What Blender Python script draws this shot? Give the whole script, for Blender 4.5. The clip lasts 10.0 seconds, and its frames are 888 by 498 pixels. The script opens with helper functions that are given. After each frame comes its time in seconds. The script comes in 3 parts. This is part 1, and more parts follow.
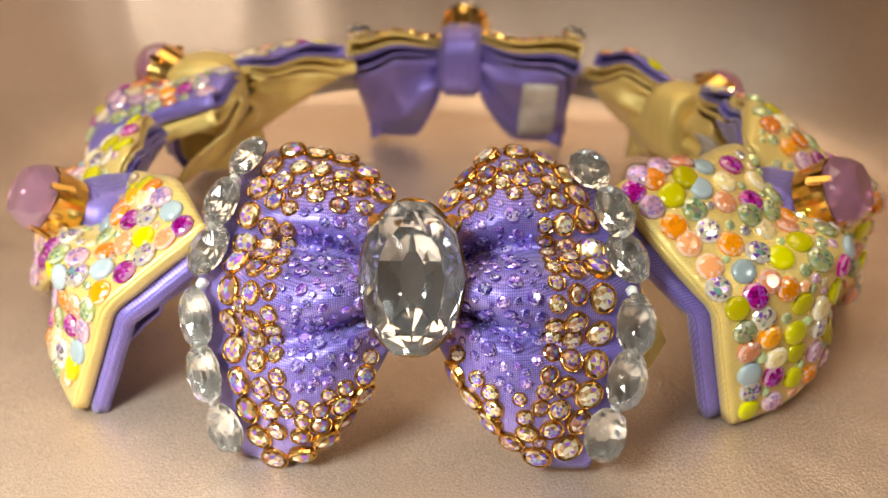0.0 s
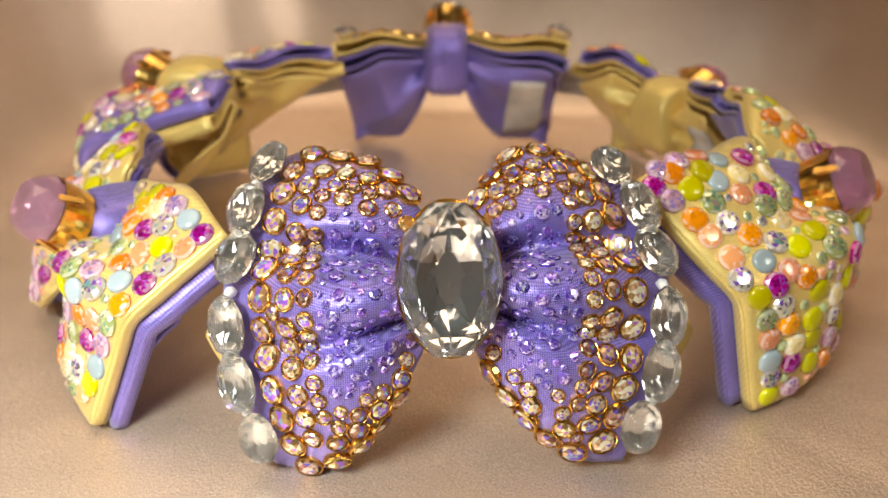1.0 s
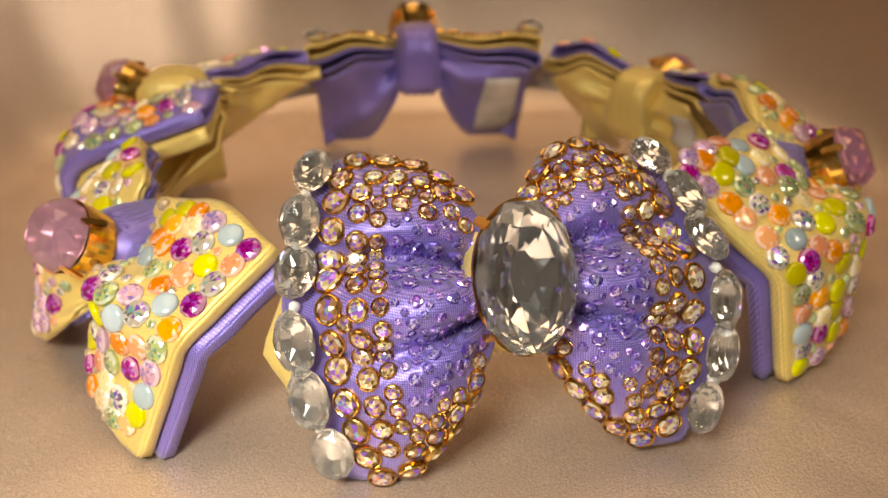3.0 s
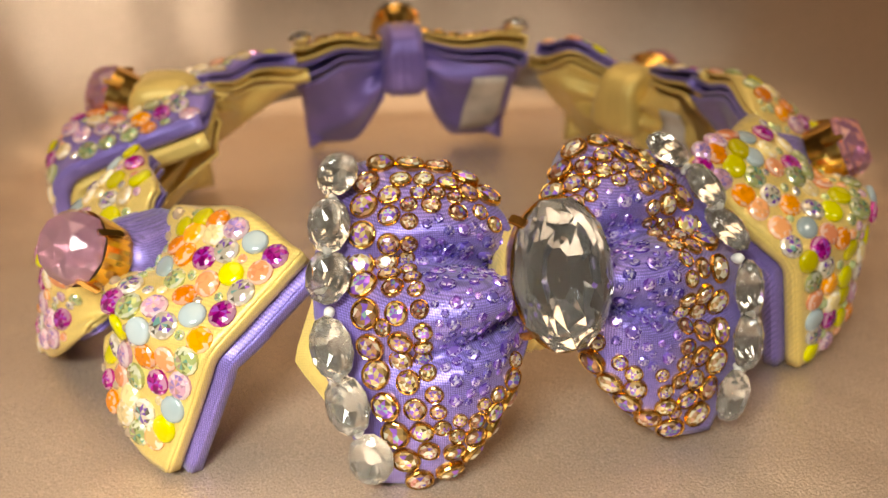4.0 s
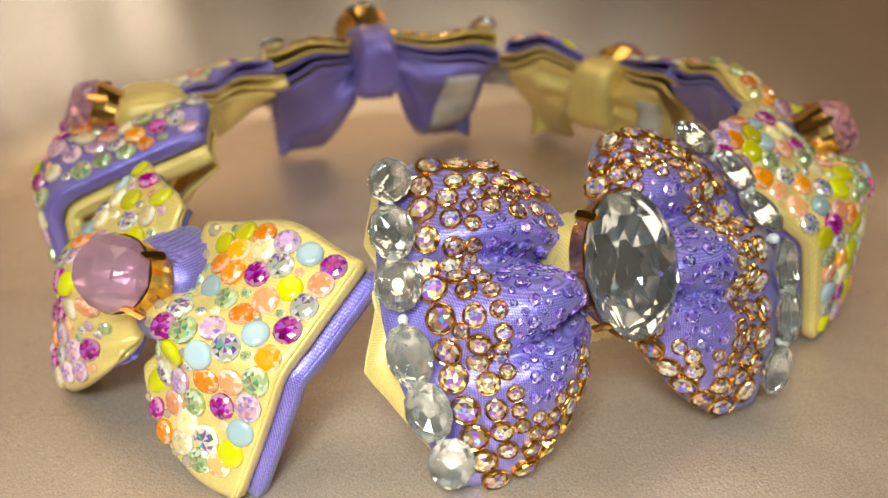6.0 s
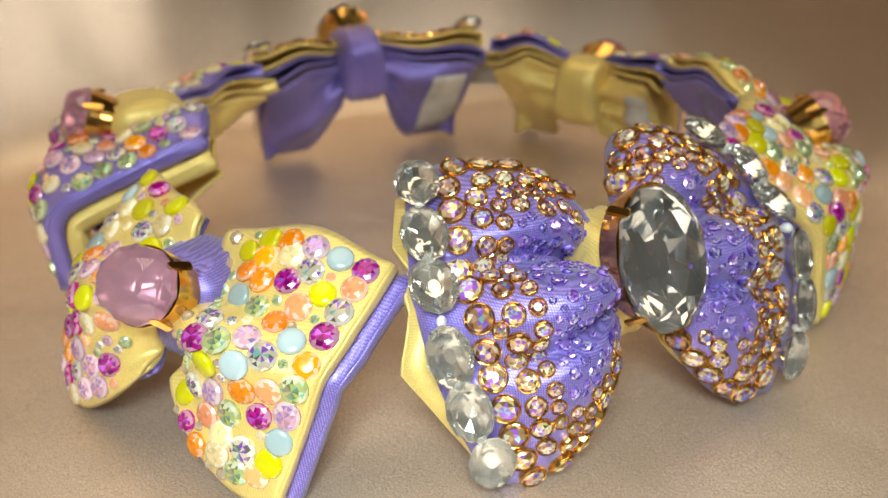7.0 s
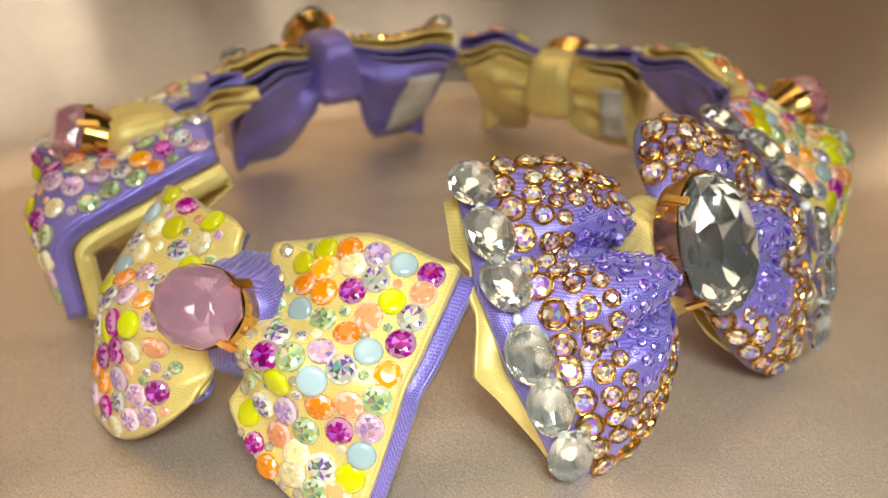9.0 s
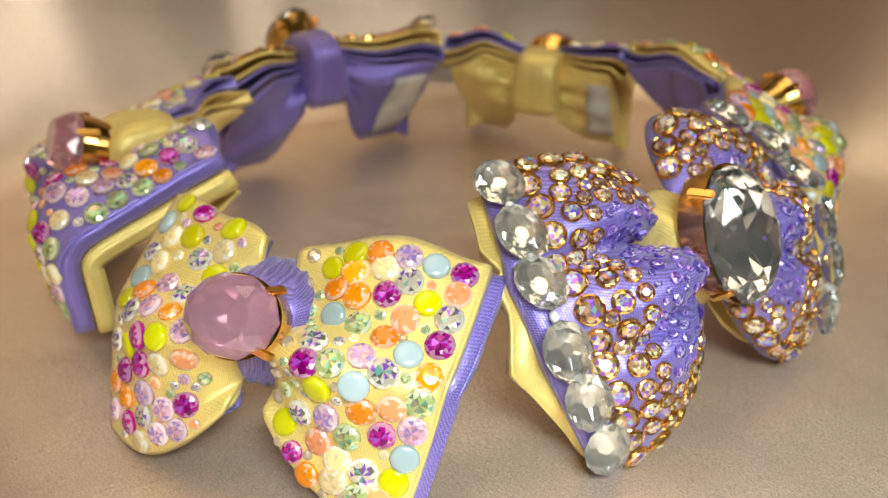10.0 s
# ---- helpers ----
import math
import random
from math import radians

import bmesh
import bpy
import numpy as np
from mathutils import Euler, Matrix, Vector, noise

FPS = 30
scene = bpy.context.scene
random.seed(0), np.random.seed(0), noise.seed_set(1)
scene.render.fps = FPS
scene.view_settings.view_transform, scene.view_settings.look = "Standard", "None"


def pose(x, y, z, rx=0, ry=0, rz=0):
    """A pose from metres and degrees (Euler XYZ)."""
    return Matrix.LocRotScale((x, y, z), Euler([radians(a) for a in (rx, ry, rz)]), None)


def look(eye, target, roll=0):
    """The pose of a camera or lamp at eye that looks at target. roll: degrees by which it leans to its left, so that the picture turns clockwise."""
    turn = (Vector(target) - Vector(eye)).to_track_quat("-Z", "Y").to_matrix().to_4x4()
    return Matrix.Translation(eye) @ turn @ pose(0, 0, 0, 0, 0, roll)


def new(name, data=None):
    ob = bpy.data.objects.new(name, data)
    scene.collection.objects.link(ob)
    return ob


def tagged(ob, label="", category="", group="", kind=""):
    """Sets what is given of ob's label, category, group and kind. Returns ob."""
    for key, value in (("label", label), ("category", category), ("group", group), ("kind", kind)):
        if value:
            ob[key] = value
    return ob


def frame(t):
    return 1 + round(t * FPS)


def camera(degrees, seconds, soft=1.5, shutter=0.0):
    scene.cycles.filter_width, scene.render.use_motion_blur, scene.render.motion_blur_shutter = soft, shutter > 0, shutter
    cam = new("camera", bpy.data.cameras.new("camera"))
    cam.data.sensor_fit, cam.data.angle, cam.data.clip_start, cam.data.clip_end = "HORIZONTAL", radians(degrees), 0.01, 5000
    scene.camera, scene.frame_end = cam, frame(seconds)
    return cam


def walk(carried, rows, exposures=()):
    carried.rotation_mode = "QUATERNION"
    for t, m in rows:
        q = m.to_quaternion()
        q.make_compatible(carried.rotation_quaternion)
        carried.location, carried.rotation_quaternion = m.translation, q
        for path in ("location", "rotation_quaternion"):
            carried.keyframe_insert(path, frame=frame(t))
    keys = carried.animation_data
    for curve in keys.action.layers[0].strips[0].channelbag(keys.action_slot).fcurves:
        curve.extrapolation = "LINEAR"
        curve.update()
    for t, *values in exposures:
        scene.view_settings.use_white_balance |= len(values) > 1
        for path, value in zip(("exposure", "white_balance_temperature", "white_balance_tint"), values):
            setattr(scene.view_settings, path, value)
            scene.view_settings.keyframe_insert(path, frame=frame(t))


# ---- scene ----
cam = camera(56.0, 10.0)
cam.data.dof.use_dof, cam.data.dof.focus_distance, cam.data.dof.aperture_fstop = True, 0.165, 14.0
METRES, EYE, TILT, LEAN, TURN = 0.175, 0.129, -28.0, 0.0, 0.0
BACK = -0.247
ROWS = [
    (0.0, 0.0, 0.0, 0.0, 0.0, 0.0, -0.0),
    (0.5, -0.0507, 0.0011, 0.0014, -1.79, -0.05, 0.96),
    (1.0, -0.1002, 0.0038, 0.0036, -3.56, -0.14, 1.91),
    (1.5, -0.1507, 0.0083, 0.0067, -5.35, -0.24, 2.87),
    (2.0, -0.2008, 0.0143, 0.0101, -7.16, -0.38, 3.82),
    (2.5, -0.2501, 0.0222, 0.0153, -8.96, -0.57, 4.77),
    (4.0, -0.3958, 0.0538, 0.0333, -14.38, -1.22, 7.56),
    (4.5, -0.4442, 0.0673, 0.0416, -16.24, -1.52, 8.5),
    (5.0, -0.4917, 0.082, 0.049, -18.07, -1.77, 9.43),
    (5.5, -0.5375, 0.0982, 0.0578, -19.9, -2.08, 10.31),
    (7.0, -0.6721, 0.1549, 0.0909, -25.48, -3.31, 12.96),
    (7.5, -0.7149, 0.1765, 0.1029, -27.32, -3.75, 13.79),
    (8.0, -0.7578, 0.1997, 0.1157, -29.25, -4.24, 14.64),
    (8.5, -0.7987, 0.224, 0.1291, -31.14, -4.76, 15.46),
    (9.0, -0.8388, 0.2495, 0.1436, -33.06, -5.32, 16.26),
    (9.5, -0.8775, 0.2763, 0.1583, -34.98, -5.89, 17.03),
    (10.0, -0.915, 0.3042, 0.1737, -36.9, -6.49, 17.78),
]
EXPOSURES = [(0.0, -0.12, 6900, 6), (1.5, -0.26, 7000, 6), (2.0, -0.40, 7500, 8), (2.5, -0.46, 7900, 10), (3.2, -0.46, 8000, 10), (4.0, -0.42, 7800, 8), (4.5, -0.36, 6400, -5), (10.0, -0.32, 6500, -4)]
walk(cam, [(t, pose(0, BACK, EYE, TILT, LEAN, TURN) @ pose(METRES * x, METRES * y, METRES * z, 90 + pitch, roll, yaw)) for t, x, y, z, yaw, pitch, roll in ROWS], EXPOSURES)

# ---- world and light ----
world = bpy.data.worlds.new("room_light")
scene.world = world
world.use_nodes = True
world.node_tree.nodes["Background"].inputs[0].default_value = (1.0, 0.84, 0.72, 1)
world.node_tree.nodes["Background"].inputs[1].default_value = 0.07


def softbox(name, eye, target, w, h, watts, colour, spread=180):
    d = bpy.data.lights.new(name, "AREA")
    d.shape, d.size, d.size_y, d.energy, d.color = "RECTANGLE", w, h, watts, colour
    d.spread = radians(spread)
    ob = new(name, d)
    ob.matrix_world = look(eye, target)
    return ob


# Unseen key light, added in front to brighten the bows and foreground cloth.
softbox("table_lamp", (-0.185, -0.315, 0.28), (-0.10, -0.21, 0.0), 0.14, 0.09, 0.96, (0.87, 0.96, 1.0), 85)
# Unseen warm fill, added overhead as ambient light.
softbox("ceiling_lamp", (-0.08, 0.22, 1.25), (-0.05, 0.05, 0), 1.10, 0.80, 8.5, (1.0, 0.78, 0.56))
# Unseen fill, added to lighten the cloth that climbs behind the collar.
softbox("side_lamp", (0.5, -0.5, 0.6), (-0.10, 0.30, 0.16), 0.15, 0.15, 0.46, (1.0, 0.94, 0.88), 50)

# ---- materials ----


def material(name, colour, rough=0.5, metal=0.0, noise_scale=0.0, vary=0.15, bump=0.0, bump_scale=0.0, sheen=0.0, film=0.0, coat=0.0, random_hue=0.0, glass=0.0, ior=1.5, weave=0.0, prism_glints=0.0, depth=0.0003, threads=0.0):
    m = bpy.data.materials.new(name)
    m.use_nodes = True
    nt = m.node_tree
    b = nt.nodes["Principled BSDF"]
    b.inputs["Base Color"].default_value = (*colour, 1)
    b.inputs["Roughness"].default_value = rough
    b.inputs["Metallic"].default_value = metal
    b.inputs["IOR"].default_value = ior
    b.inputs["Sheen Weight"].default_value = sheen
    b.inputs["Coat Weight"].default_value = coat
    b.inputs["Coat Roughness"].default_value = max(0.03, rough * 0.9)
    b.inputs["Transmission Weight"].default_value = glass
    if film:
        b.inputs["Thin Film Thickness"].default_value = film
        b.inputs["Thin Film IOR"].default_value = 1.8
    geo = nt.nodes.new("ShaderNodeTexCoord")
    if noise_scale:
        n = nt.nodes.new("ShaderNodeTexNoise")
        n.inputs["Scale"].default_value = noise_scale
        n.inputs["Detail"].default_value = 4
        nt.links.new(geo.outputs["Object"], n.inputs["Vector"])
        r = nt.nodes.new("ShaderNodeValToRGB")
        lo = [c * (1 - vary) for c in colour]
        hi = [min(1, c * (1 + vary)) for c in colour]
        r.color_ramp.elements[0].position, r.color_ramp.elements[1].position = 0.3, 0.7
        r.color_ramp.elements[0].color, r.color_ramp.elements[1].color = (*lo, 1), (*hi, 1)
        nt.links.new(n.outputs["Fac"], r.inputs["Fac"])
        nt.links.new(r.outputs["Color"], b.inputs["Base Color"])
    if random_hue:
        info = nt.nodes.new("ShaderNodeObjectInfo")
        hsv = nt.nodes.new("ShaderNodeHueSaturation")
        hsv.inputs["Color"].default_value = (*colour, 1)
        mr = nt.nodes.new("ShaderNodeMapRange")
        mr.inputs["To Min"].default_value, mr.inputs["To Max"].default_value = 0.5 - random_hue, 0.5 + random_hue
        nt.links.new(info.outputs["Random"], mr.inputs["Value"])
        nt.links.new(mr.outputs["Result"], hsv.inputs["Hue"])
        mv = nt.nodes.new("ShaderNodeMapRange")
        mv.inputs["To Min"].default_value, mv.inputs["To Max"].default_value = 0.75, 1.2
        nt.links.new(info.outputs["Random"], mv.inputs["Value"])
        nt.links.new(mv.outputs["Result"], hsv.inputs["Value"])
        nt.links.new(hsv.outputs["Color"], b.inputs["Base Color"])
    last = b.inputs["Base Color"].links[0].from_socket if b.inputs["Base Color"].links else None
    if weave:
        fine = nt.nodes.new("ShaderNodeTexNoise")
        fine.inputs["Scale"].default_value, fine.inputs["Detail"].default_value = 3200, 2
        nt.links.new(geo.outputs["Object"], fine.inputs["Vector"])
        spread = nt.nodes.new("ShaderNodeMapRange")
        spread.inputs["From Min"].default_value, spread.inputs["From Max"].default_value = 0.3, 0.7
        spread.inputs["To Min"].default_value, spread.inputs["To Max"].default_value = 1 - weave, 1 + weave
        nt.links.new(fine.outputs["Fac"], spread.inputs["Value"])
        total = spread.outputs["Result"]
        for way in ("X", "Z") if threads else ():
            wave = nt.nodes.new("ShaderNodeTexWave")
            wave.bands_direction = way
            wave.inputs["Scale"].default_value, wave.inputs["Distortion"].default_value = 700, 0.5
            nt.links.new(geo.outputs["Object"], wave.inputs["Vector"])
            line = nt.nodes.new("ShaderNodeMapRange")
            line.inputs["To Min"].default_value, line.inputs["To Max"].default_value = 1 - threads, 1 + threads
            nt.links.new(wave.outputs["Fac"], line.inputs["Value"])
            both = nt.nodes.new("ShaderNodeMath")
            both.operation = "MULTIPLY"
            nt.links.new(total, both.inputs[0])
            nt.links.new(line.outputs["Result"], both.inputs[1])
            total = both.outputs["Value"]
        mul = nt.nodes.new("ShaderNodeVectorMath")
        mul.operation = "SCALE"
        nt.links.new(last, mul.inputs[0])
        nt.links.new(total, mul.inputs["Scale"])
        nt.links.new(mul.outputs["Vector"], b.inputs["Base Color"])
    # Prismatic glints, painted as flat coloured cells over the base colour.
    if prism_glints:
        cells = nt.nodes.new("ShaderNodeTexVoronoi")
        cells.inputs["Scale"].default_value = 1.6
        info = nt.nodes.new("ShaderNodeObjectInfo")
        shift = nt.nodes.new("ShaderNodeVectorMath")
        nt.links.new(geo.outputs["Object"], shift.inputs[0])
        nt.links.new(info.outputs["Location"], shift.inputs[1])
        big = nt.nodes.new("ShaderNodeVectorMath")
        big.operation = "SCALE"
        big.inputs["Scale"].default_value = 700
        nt.links.new(info.outputs["Location"], big.inputs[0])
        nt.links.new(big.outputs["Vector"], shift.inputs[1])
        nt.links.new(shift.outputs["Vector"], cells.inputs["Vector"])
        ramp = nt.nodes.new("ShaderNodeValToRGB")
        ramp.color_ramp.interpolation = "CONSTANT"
        for at, col in zip((0.0, 0.25, 0.45, 0.6, 0.78), ((0.95, 0.85, 0.6), (0.45, 0.25, 0.9), (0.9, 0.9, 0.95), (0.25, 0.55, 0.75), (0.9, 0.4, 0.55))):
            e = ramp.color_ramp.elements[0] if at == 0 else ramp.color_ramp.elements.new(at)
            e.position, e.color = at, (*col, 1)
        ramp.color_ramp.elements.remove(ramp.color_ramp.elements[-1])
        nt.links.new(cells.outputs["Color"], ramp.inputs["Fac"])
        mix = nt.nodes.new("ShaderNodeMix")
        mix.data_type = "RGBA"
        mix.inputs[0].default_value = prism_glints
        if last:
            nt.links.new(last, mix.inputs[6])
        else:
            mix.inputs[6].default_value = (*colour, 1)
        nt.links.new(ramp.outputs["Color"], mix.inputs[7])
        nt.links.new(mix.outputs[2], b.inputs["Base Color"])
    if bump:
        n2 = nt.nodes.new("ShaderNodeTexNoise")
        n2.inputs["Scale"].default_value = bump_scale
        n2.inputs["Detail"].default_value = 3
        nt.links.new(geo.outputs["Object"], n2.inputs["Vector"])
        bp = nt.nodes.new("ShaderNodeBump")
        bp.inputs["Strength"].default_value = bump
        bp.inputs["Distance"].default_value = depth
        nt.links.new(n2.outputs["Fac"], bp.inputs["Height"])
        nt.links.new(bp.outputs["Normal"], b.inputs["Normal"])
        nt.links.new(bp.outputs["Normal"], b.inputs["Coat Normal"])
    return m


M_CLOTH = material("champagne_satin", (0.66, 0.50, 0.39), 0.27, 0.58, 6, 0.10, 1.0, 1500, coat=0.6, weave=0.30, depth=0.00028)
M_CLOTH.node_tree.nodes["Principled BSDF"].inputs["Coat IOR"].default_value = 1.6
M_WALL = material("wall_paint", (0.27, 0.20, 0.145), 0.7, 0.0, 3, 0.06)
M_YELLOW = material("yellow_satin", (0.82, 0.60, 0.19), 0.28, 0.25, 60, 0.07, 0.45, 2600, sheen=0.12, weave=0.10, threads=0.07)
M_PURPLE = material("lilac_satin", (0.225, 0.165, 0.53), 0.26, 0.38, 60, 0.12, 0.5, 2600, sheen=0.25, weave=0.30, threads=0.30)
M_GOLD = material("gold_metal", (0.80, 0.47, 0.13), 0.20, 1.0, 300, 0.1)
M_FOIL = material("silver_foil", (0.95, 0.93, 0.90), 0.08, 0.8)
M_MIRROR = material("mirror_foil", (0.93, 0.92, 0.92), 0.05, 0.9)
M_ROSE_FOIL = material("rose_foil", (0.95, 0.46, 0.38), 0.16, 0.6, 220, 0.3, prism_glints=0.35)
M_TAPE = material("tape", (0.62, 0.56, 0.50), 0.22, 0.0, 90, 0.25, 0.8, 500, coat=0.6)
M_THREAD = material("white_thread", (0.80, 0.77, 0.72), 0.4, 0.0, 900, 0.15)
M_GLASS = material("clear_crystal", (1, 1, 1), 0.0, glass=1.0, ior=1.6)
M_PINK = material("pink_opal_crystal", (0.95, 0.52, 0.68), 0.02, 0.0, glass=0.8, coat=0.3)
M_FILL = material("filler_crystal", (0.78, 0.76, 0.42), 0.08, 0.35, film=400, random_hue=0.1)


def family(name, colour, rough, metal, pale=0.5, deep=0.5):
    """The facets of one kind of stone: its body, paler ones with the rim's light painted in, deeper ones with shade
    painted in.
    """
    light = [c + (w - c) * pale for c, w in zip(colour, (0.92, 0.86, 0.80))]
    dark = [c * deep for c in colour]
    return [material(name + tone, col, rough, metal, random_hue=0.012, coat=0.25) for tone, col in (("", colour), ("_lit_tone", light), ("_shade_tone", dark))]


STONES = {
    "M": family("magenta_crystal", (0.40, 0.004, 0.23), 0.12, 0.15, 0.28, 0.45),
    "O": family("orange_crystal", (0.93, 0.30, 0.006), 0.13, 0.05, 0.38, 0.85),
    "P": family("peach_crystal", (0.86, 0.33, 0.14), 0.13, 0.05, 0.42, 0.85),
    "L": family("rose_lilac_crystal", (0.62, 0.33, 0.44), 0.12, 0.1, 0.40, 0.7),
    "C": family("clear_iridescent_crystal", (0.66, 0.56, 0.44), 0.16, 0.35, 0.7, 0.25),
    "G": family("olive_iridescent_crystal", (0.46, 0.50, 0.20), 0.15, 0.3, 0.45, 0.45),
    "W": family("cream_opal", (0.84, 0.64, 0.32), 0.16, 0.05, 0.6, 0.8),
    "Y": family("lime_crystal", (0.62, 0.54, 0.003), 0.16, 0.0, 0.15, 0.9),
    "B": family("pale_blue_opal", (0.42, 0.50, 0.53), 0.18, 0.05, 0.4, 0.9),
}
# Coloured glints, painted onto single facets of these stones.
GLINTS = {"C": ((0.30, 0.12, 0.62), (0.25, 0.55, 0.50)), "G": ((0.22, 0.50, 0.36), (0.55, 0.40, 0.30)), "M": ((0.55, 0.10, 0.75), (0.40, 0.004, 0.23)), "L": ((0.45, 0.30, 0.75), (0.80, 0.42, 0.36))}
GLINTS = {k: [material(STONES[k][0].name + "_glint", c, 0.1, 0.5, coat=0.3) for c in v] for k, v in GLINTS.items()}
# Topaz colours per facet; pale, dark, violet and teal stand in for reflections.
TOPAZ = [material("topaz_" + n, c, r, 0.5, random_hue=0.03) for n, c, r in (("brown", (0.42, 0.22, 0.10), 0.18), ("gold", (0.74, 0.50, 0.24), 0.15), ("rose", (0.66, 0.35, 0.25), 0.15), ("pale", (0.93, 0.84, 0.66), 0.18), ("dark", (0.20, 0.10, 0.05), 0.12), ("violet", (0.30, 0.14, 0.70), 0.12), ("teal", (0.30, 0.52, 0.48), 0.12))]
# Sparkle and dark reflections of the violet stones, painted as facet colours.
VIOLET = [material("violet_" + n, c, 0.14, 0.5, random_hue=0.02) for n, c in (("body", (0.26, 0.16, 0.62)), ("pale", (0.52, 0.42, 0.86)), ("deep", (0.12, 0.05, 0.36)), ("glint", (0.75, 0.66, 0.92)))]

# ---- helpers of this scene ----


def mesh_of(name, verts, faces, mats, face_mats=None, smooth=True):
    me = bpy.data.meshes.new(name)
    me.from_pydata([tuple(v) for v in verts], [], faces)
    for m in mats:
        me.materials.append(m)
    me.polygons.foreach_set("use_smooth", [smooth] * len(faces))
    if face_mats:
        me.polygons.foreach_set("material_index", face_mats)
    me.update()
    return me


def child(name, me, parent, m=None, label=""):
    ob = new(name, me)
    ob.parent = parent
    if m is not None:
        ob.matrix_basis = m
    return tagged(ob, label=label)


def join(pieces):
    """One list of vertices and faces out of several."""
    verts, faces = [], []
    for v, f in pieces:
        k = len(verts)
        verts += list(v)
        faces += [tuple(i + k for i in q) for q in f]
    return verts, faces


def shell(point, ni, nj, thick, edge=0.0):
    """A sheet of cloth with thickness; point(a, b) gives a place for a, b in 0..1."""
    grid = [[point(i / ni, j / nj) for j in range(nj + 1)] for i in range(ni + 1)]
    verts = []
    for side in (0.5, -0.5):
        for i in range(ni + 1):
            for j in range(nj + 1):
                a = grid[min(i + 1, ni)][j] - grid[max(i - 1, 0)][j]
                b = grid[i][min(j + 1, nj)] - grid[i][max(j - 1, 0)]
                n = a.cross(b).normalized()
                verts.append(grid[i][j] + n * thick * side)
    k, faces = (ni + 1) * (nj + 1), []
    at = lambda i, j: i * (nj + 1) + j
    for i in range(ni):
        for j in range(nj):
            faces.append((at(i, j), at(i + 1, j), at(i + 1, j + 1), at(i, j + 1)))
            faces.append((k + at(i, j), k + at(i, j + 1), k + at(i + 1, j + 1), k + at(i + 1, j)))
    for i in range(ni):
        faces.append((at(i, 0), k + at(i, 0), k + at(i + 1, 0), at(i + 1, 0)))
        faces.append((at(i, nj), at(i + 1, nj), k + at(i + 1, nj), k + at(i, nj)))
    for j in range(nj):
        faces.append((at(0, j), at(0, j + 1), k + at(0, j + 1), k + at(0, j)))
        faces.append((at(ni, j), k + at(ni, j), k + at(ni, j + 1), at(ni, j + 1)))
    return verts, faces


def rings(levels, n, cap=True):
    """A turned solid: levels of (rx, ry, z, twist in steps); each level has n points."""
    verts, faces = [], []
    for rx, ry, z, tw in levels:
        for i in range(n):
            a = 2 * math.pi * (i + tw) / n
            verts.append(Vector((rx * math.cos(a), ry * math.sin(a), z)))
    for l in range(len(levels) - 1):
        half = levels[l + 1][3] - levels[l][3]
        for i in range(n):
            j = (i + 1) % n
            a, b, c, d = l * n + i, l * n + j, (l + 1) * n + j, (l + 1) * n + i
            if half > 0.2:
                faces += [(a, b, d), (b, c, d)]
            elif half < -0.2:
                faces += [(a, b, c), (a, c, d)]
            else:
                faces.append((a, b, c, d))
    if cap:
        faces.append(tuple(reversed(range(n))))
        faces.append(tuple((len(levels) - 1) * n + i for i in range(n)))
    return verts, faces


def cut_stone(n, girdle, crown, table, high):
    """A flat-backed stone with a ring of slanted facets and a star under its table; the faces come in order: girdle, crown, star."""
    v, f = rings([(girdle * 0.96, girdle * 0.96, -0.15, 0), (girdle, girdle, 0.14, 0), (crown, crown, high * 0.72, 0.5), (table, table, high, 0)], n, False)
    top = len(v) - n
    v.append(Vector((0, 0, high + 0.01)))
    f += [(top + i, top + (i + 1) % n, len(v) - 1) for i in range(n)]
    return v, f, [0] * n + [1] * (2 * n) + [2] * (2 * n) + [3] * n


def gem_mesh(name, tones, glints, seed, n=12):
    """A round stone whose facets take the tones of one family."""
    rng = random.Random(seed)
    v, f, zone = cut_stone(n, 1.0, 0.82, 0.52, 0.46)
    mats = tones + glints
    # Rim light on the crown, shade and glints on the star, all painted as colour.
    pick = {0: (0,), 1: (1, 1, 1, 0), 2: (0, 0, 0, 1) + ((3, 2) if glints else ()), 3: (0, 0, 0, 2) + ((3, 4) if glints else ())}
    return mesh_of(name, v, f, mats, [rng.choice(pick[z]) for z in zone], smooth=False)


def cup_gem_mesh(name, seed):
    """A faceted stone in a plain rounded gold cup."""
    rng = random.Random(seed)
    a = rings([(0.96, 0.96, -0.25, 0), (1.02, 1.02, 0.12, 0), (0.985, 0.985, 0.27, 0), (0.92, 0.92, 0.32, 0), (0.86, 0.86, 0.27, 0), (0.84, 0.84, 0.15, 0)], 16, False)
    v2, f2, zone = cut_stone(8, 0.85, 0.70, 0.40, 0.52)
    v, f = join([a, (v2, f2)])
    # Each facet's brightness and glint is painted by a randomly picked colour.
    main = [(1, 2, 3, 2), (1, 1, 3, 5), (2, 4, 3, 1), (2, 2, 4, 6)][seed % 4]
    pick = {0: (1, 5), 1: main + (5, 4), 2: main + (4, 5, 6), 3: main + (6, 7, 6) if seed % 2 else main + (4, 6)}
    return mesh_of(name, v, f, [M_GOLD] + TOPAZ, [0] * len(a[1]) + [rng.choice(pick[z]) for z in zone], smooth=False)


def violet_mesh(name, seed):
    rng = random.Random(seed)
    # Painted sparkle and shade are dealt to the facets at random.
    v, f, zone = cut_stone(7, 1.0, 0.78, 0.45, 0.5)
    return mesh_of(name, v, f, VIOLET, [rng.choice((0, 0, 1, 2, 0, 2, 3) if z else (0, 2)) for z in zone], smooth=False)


# ---- cloth ----


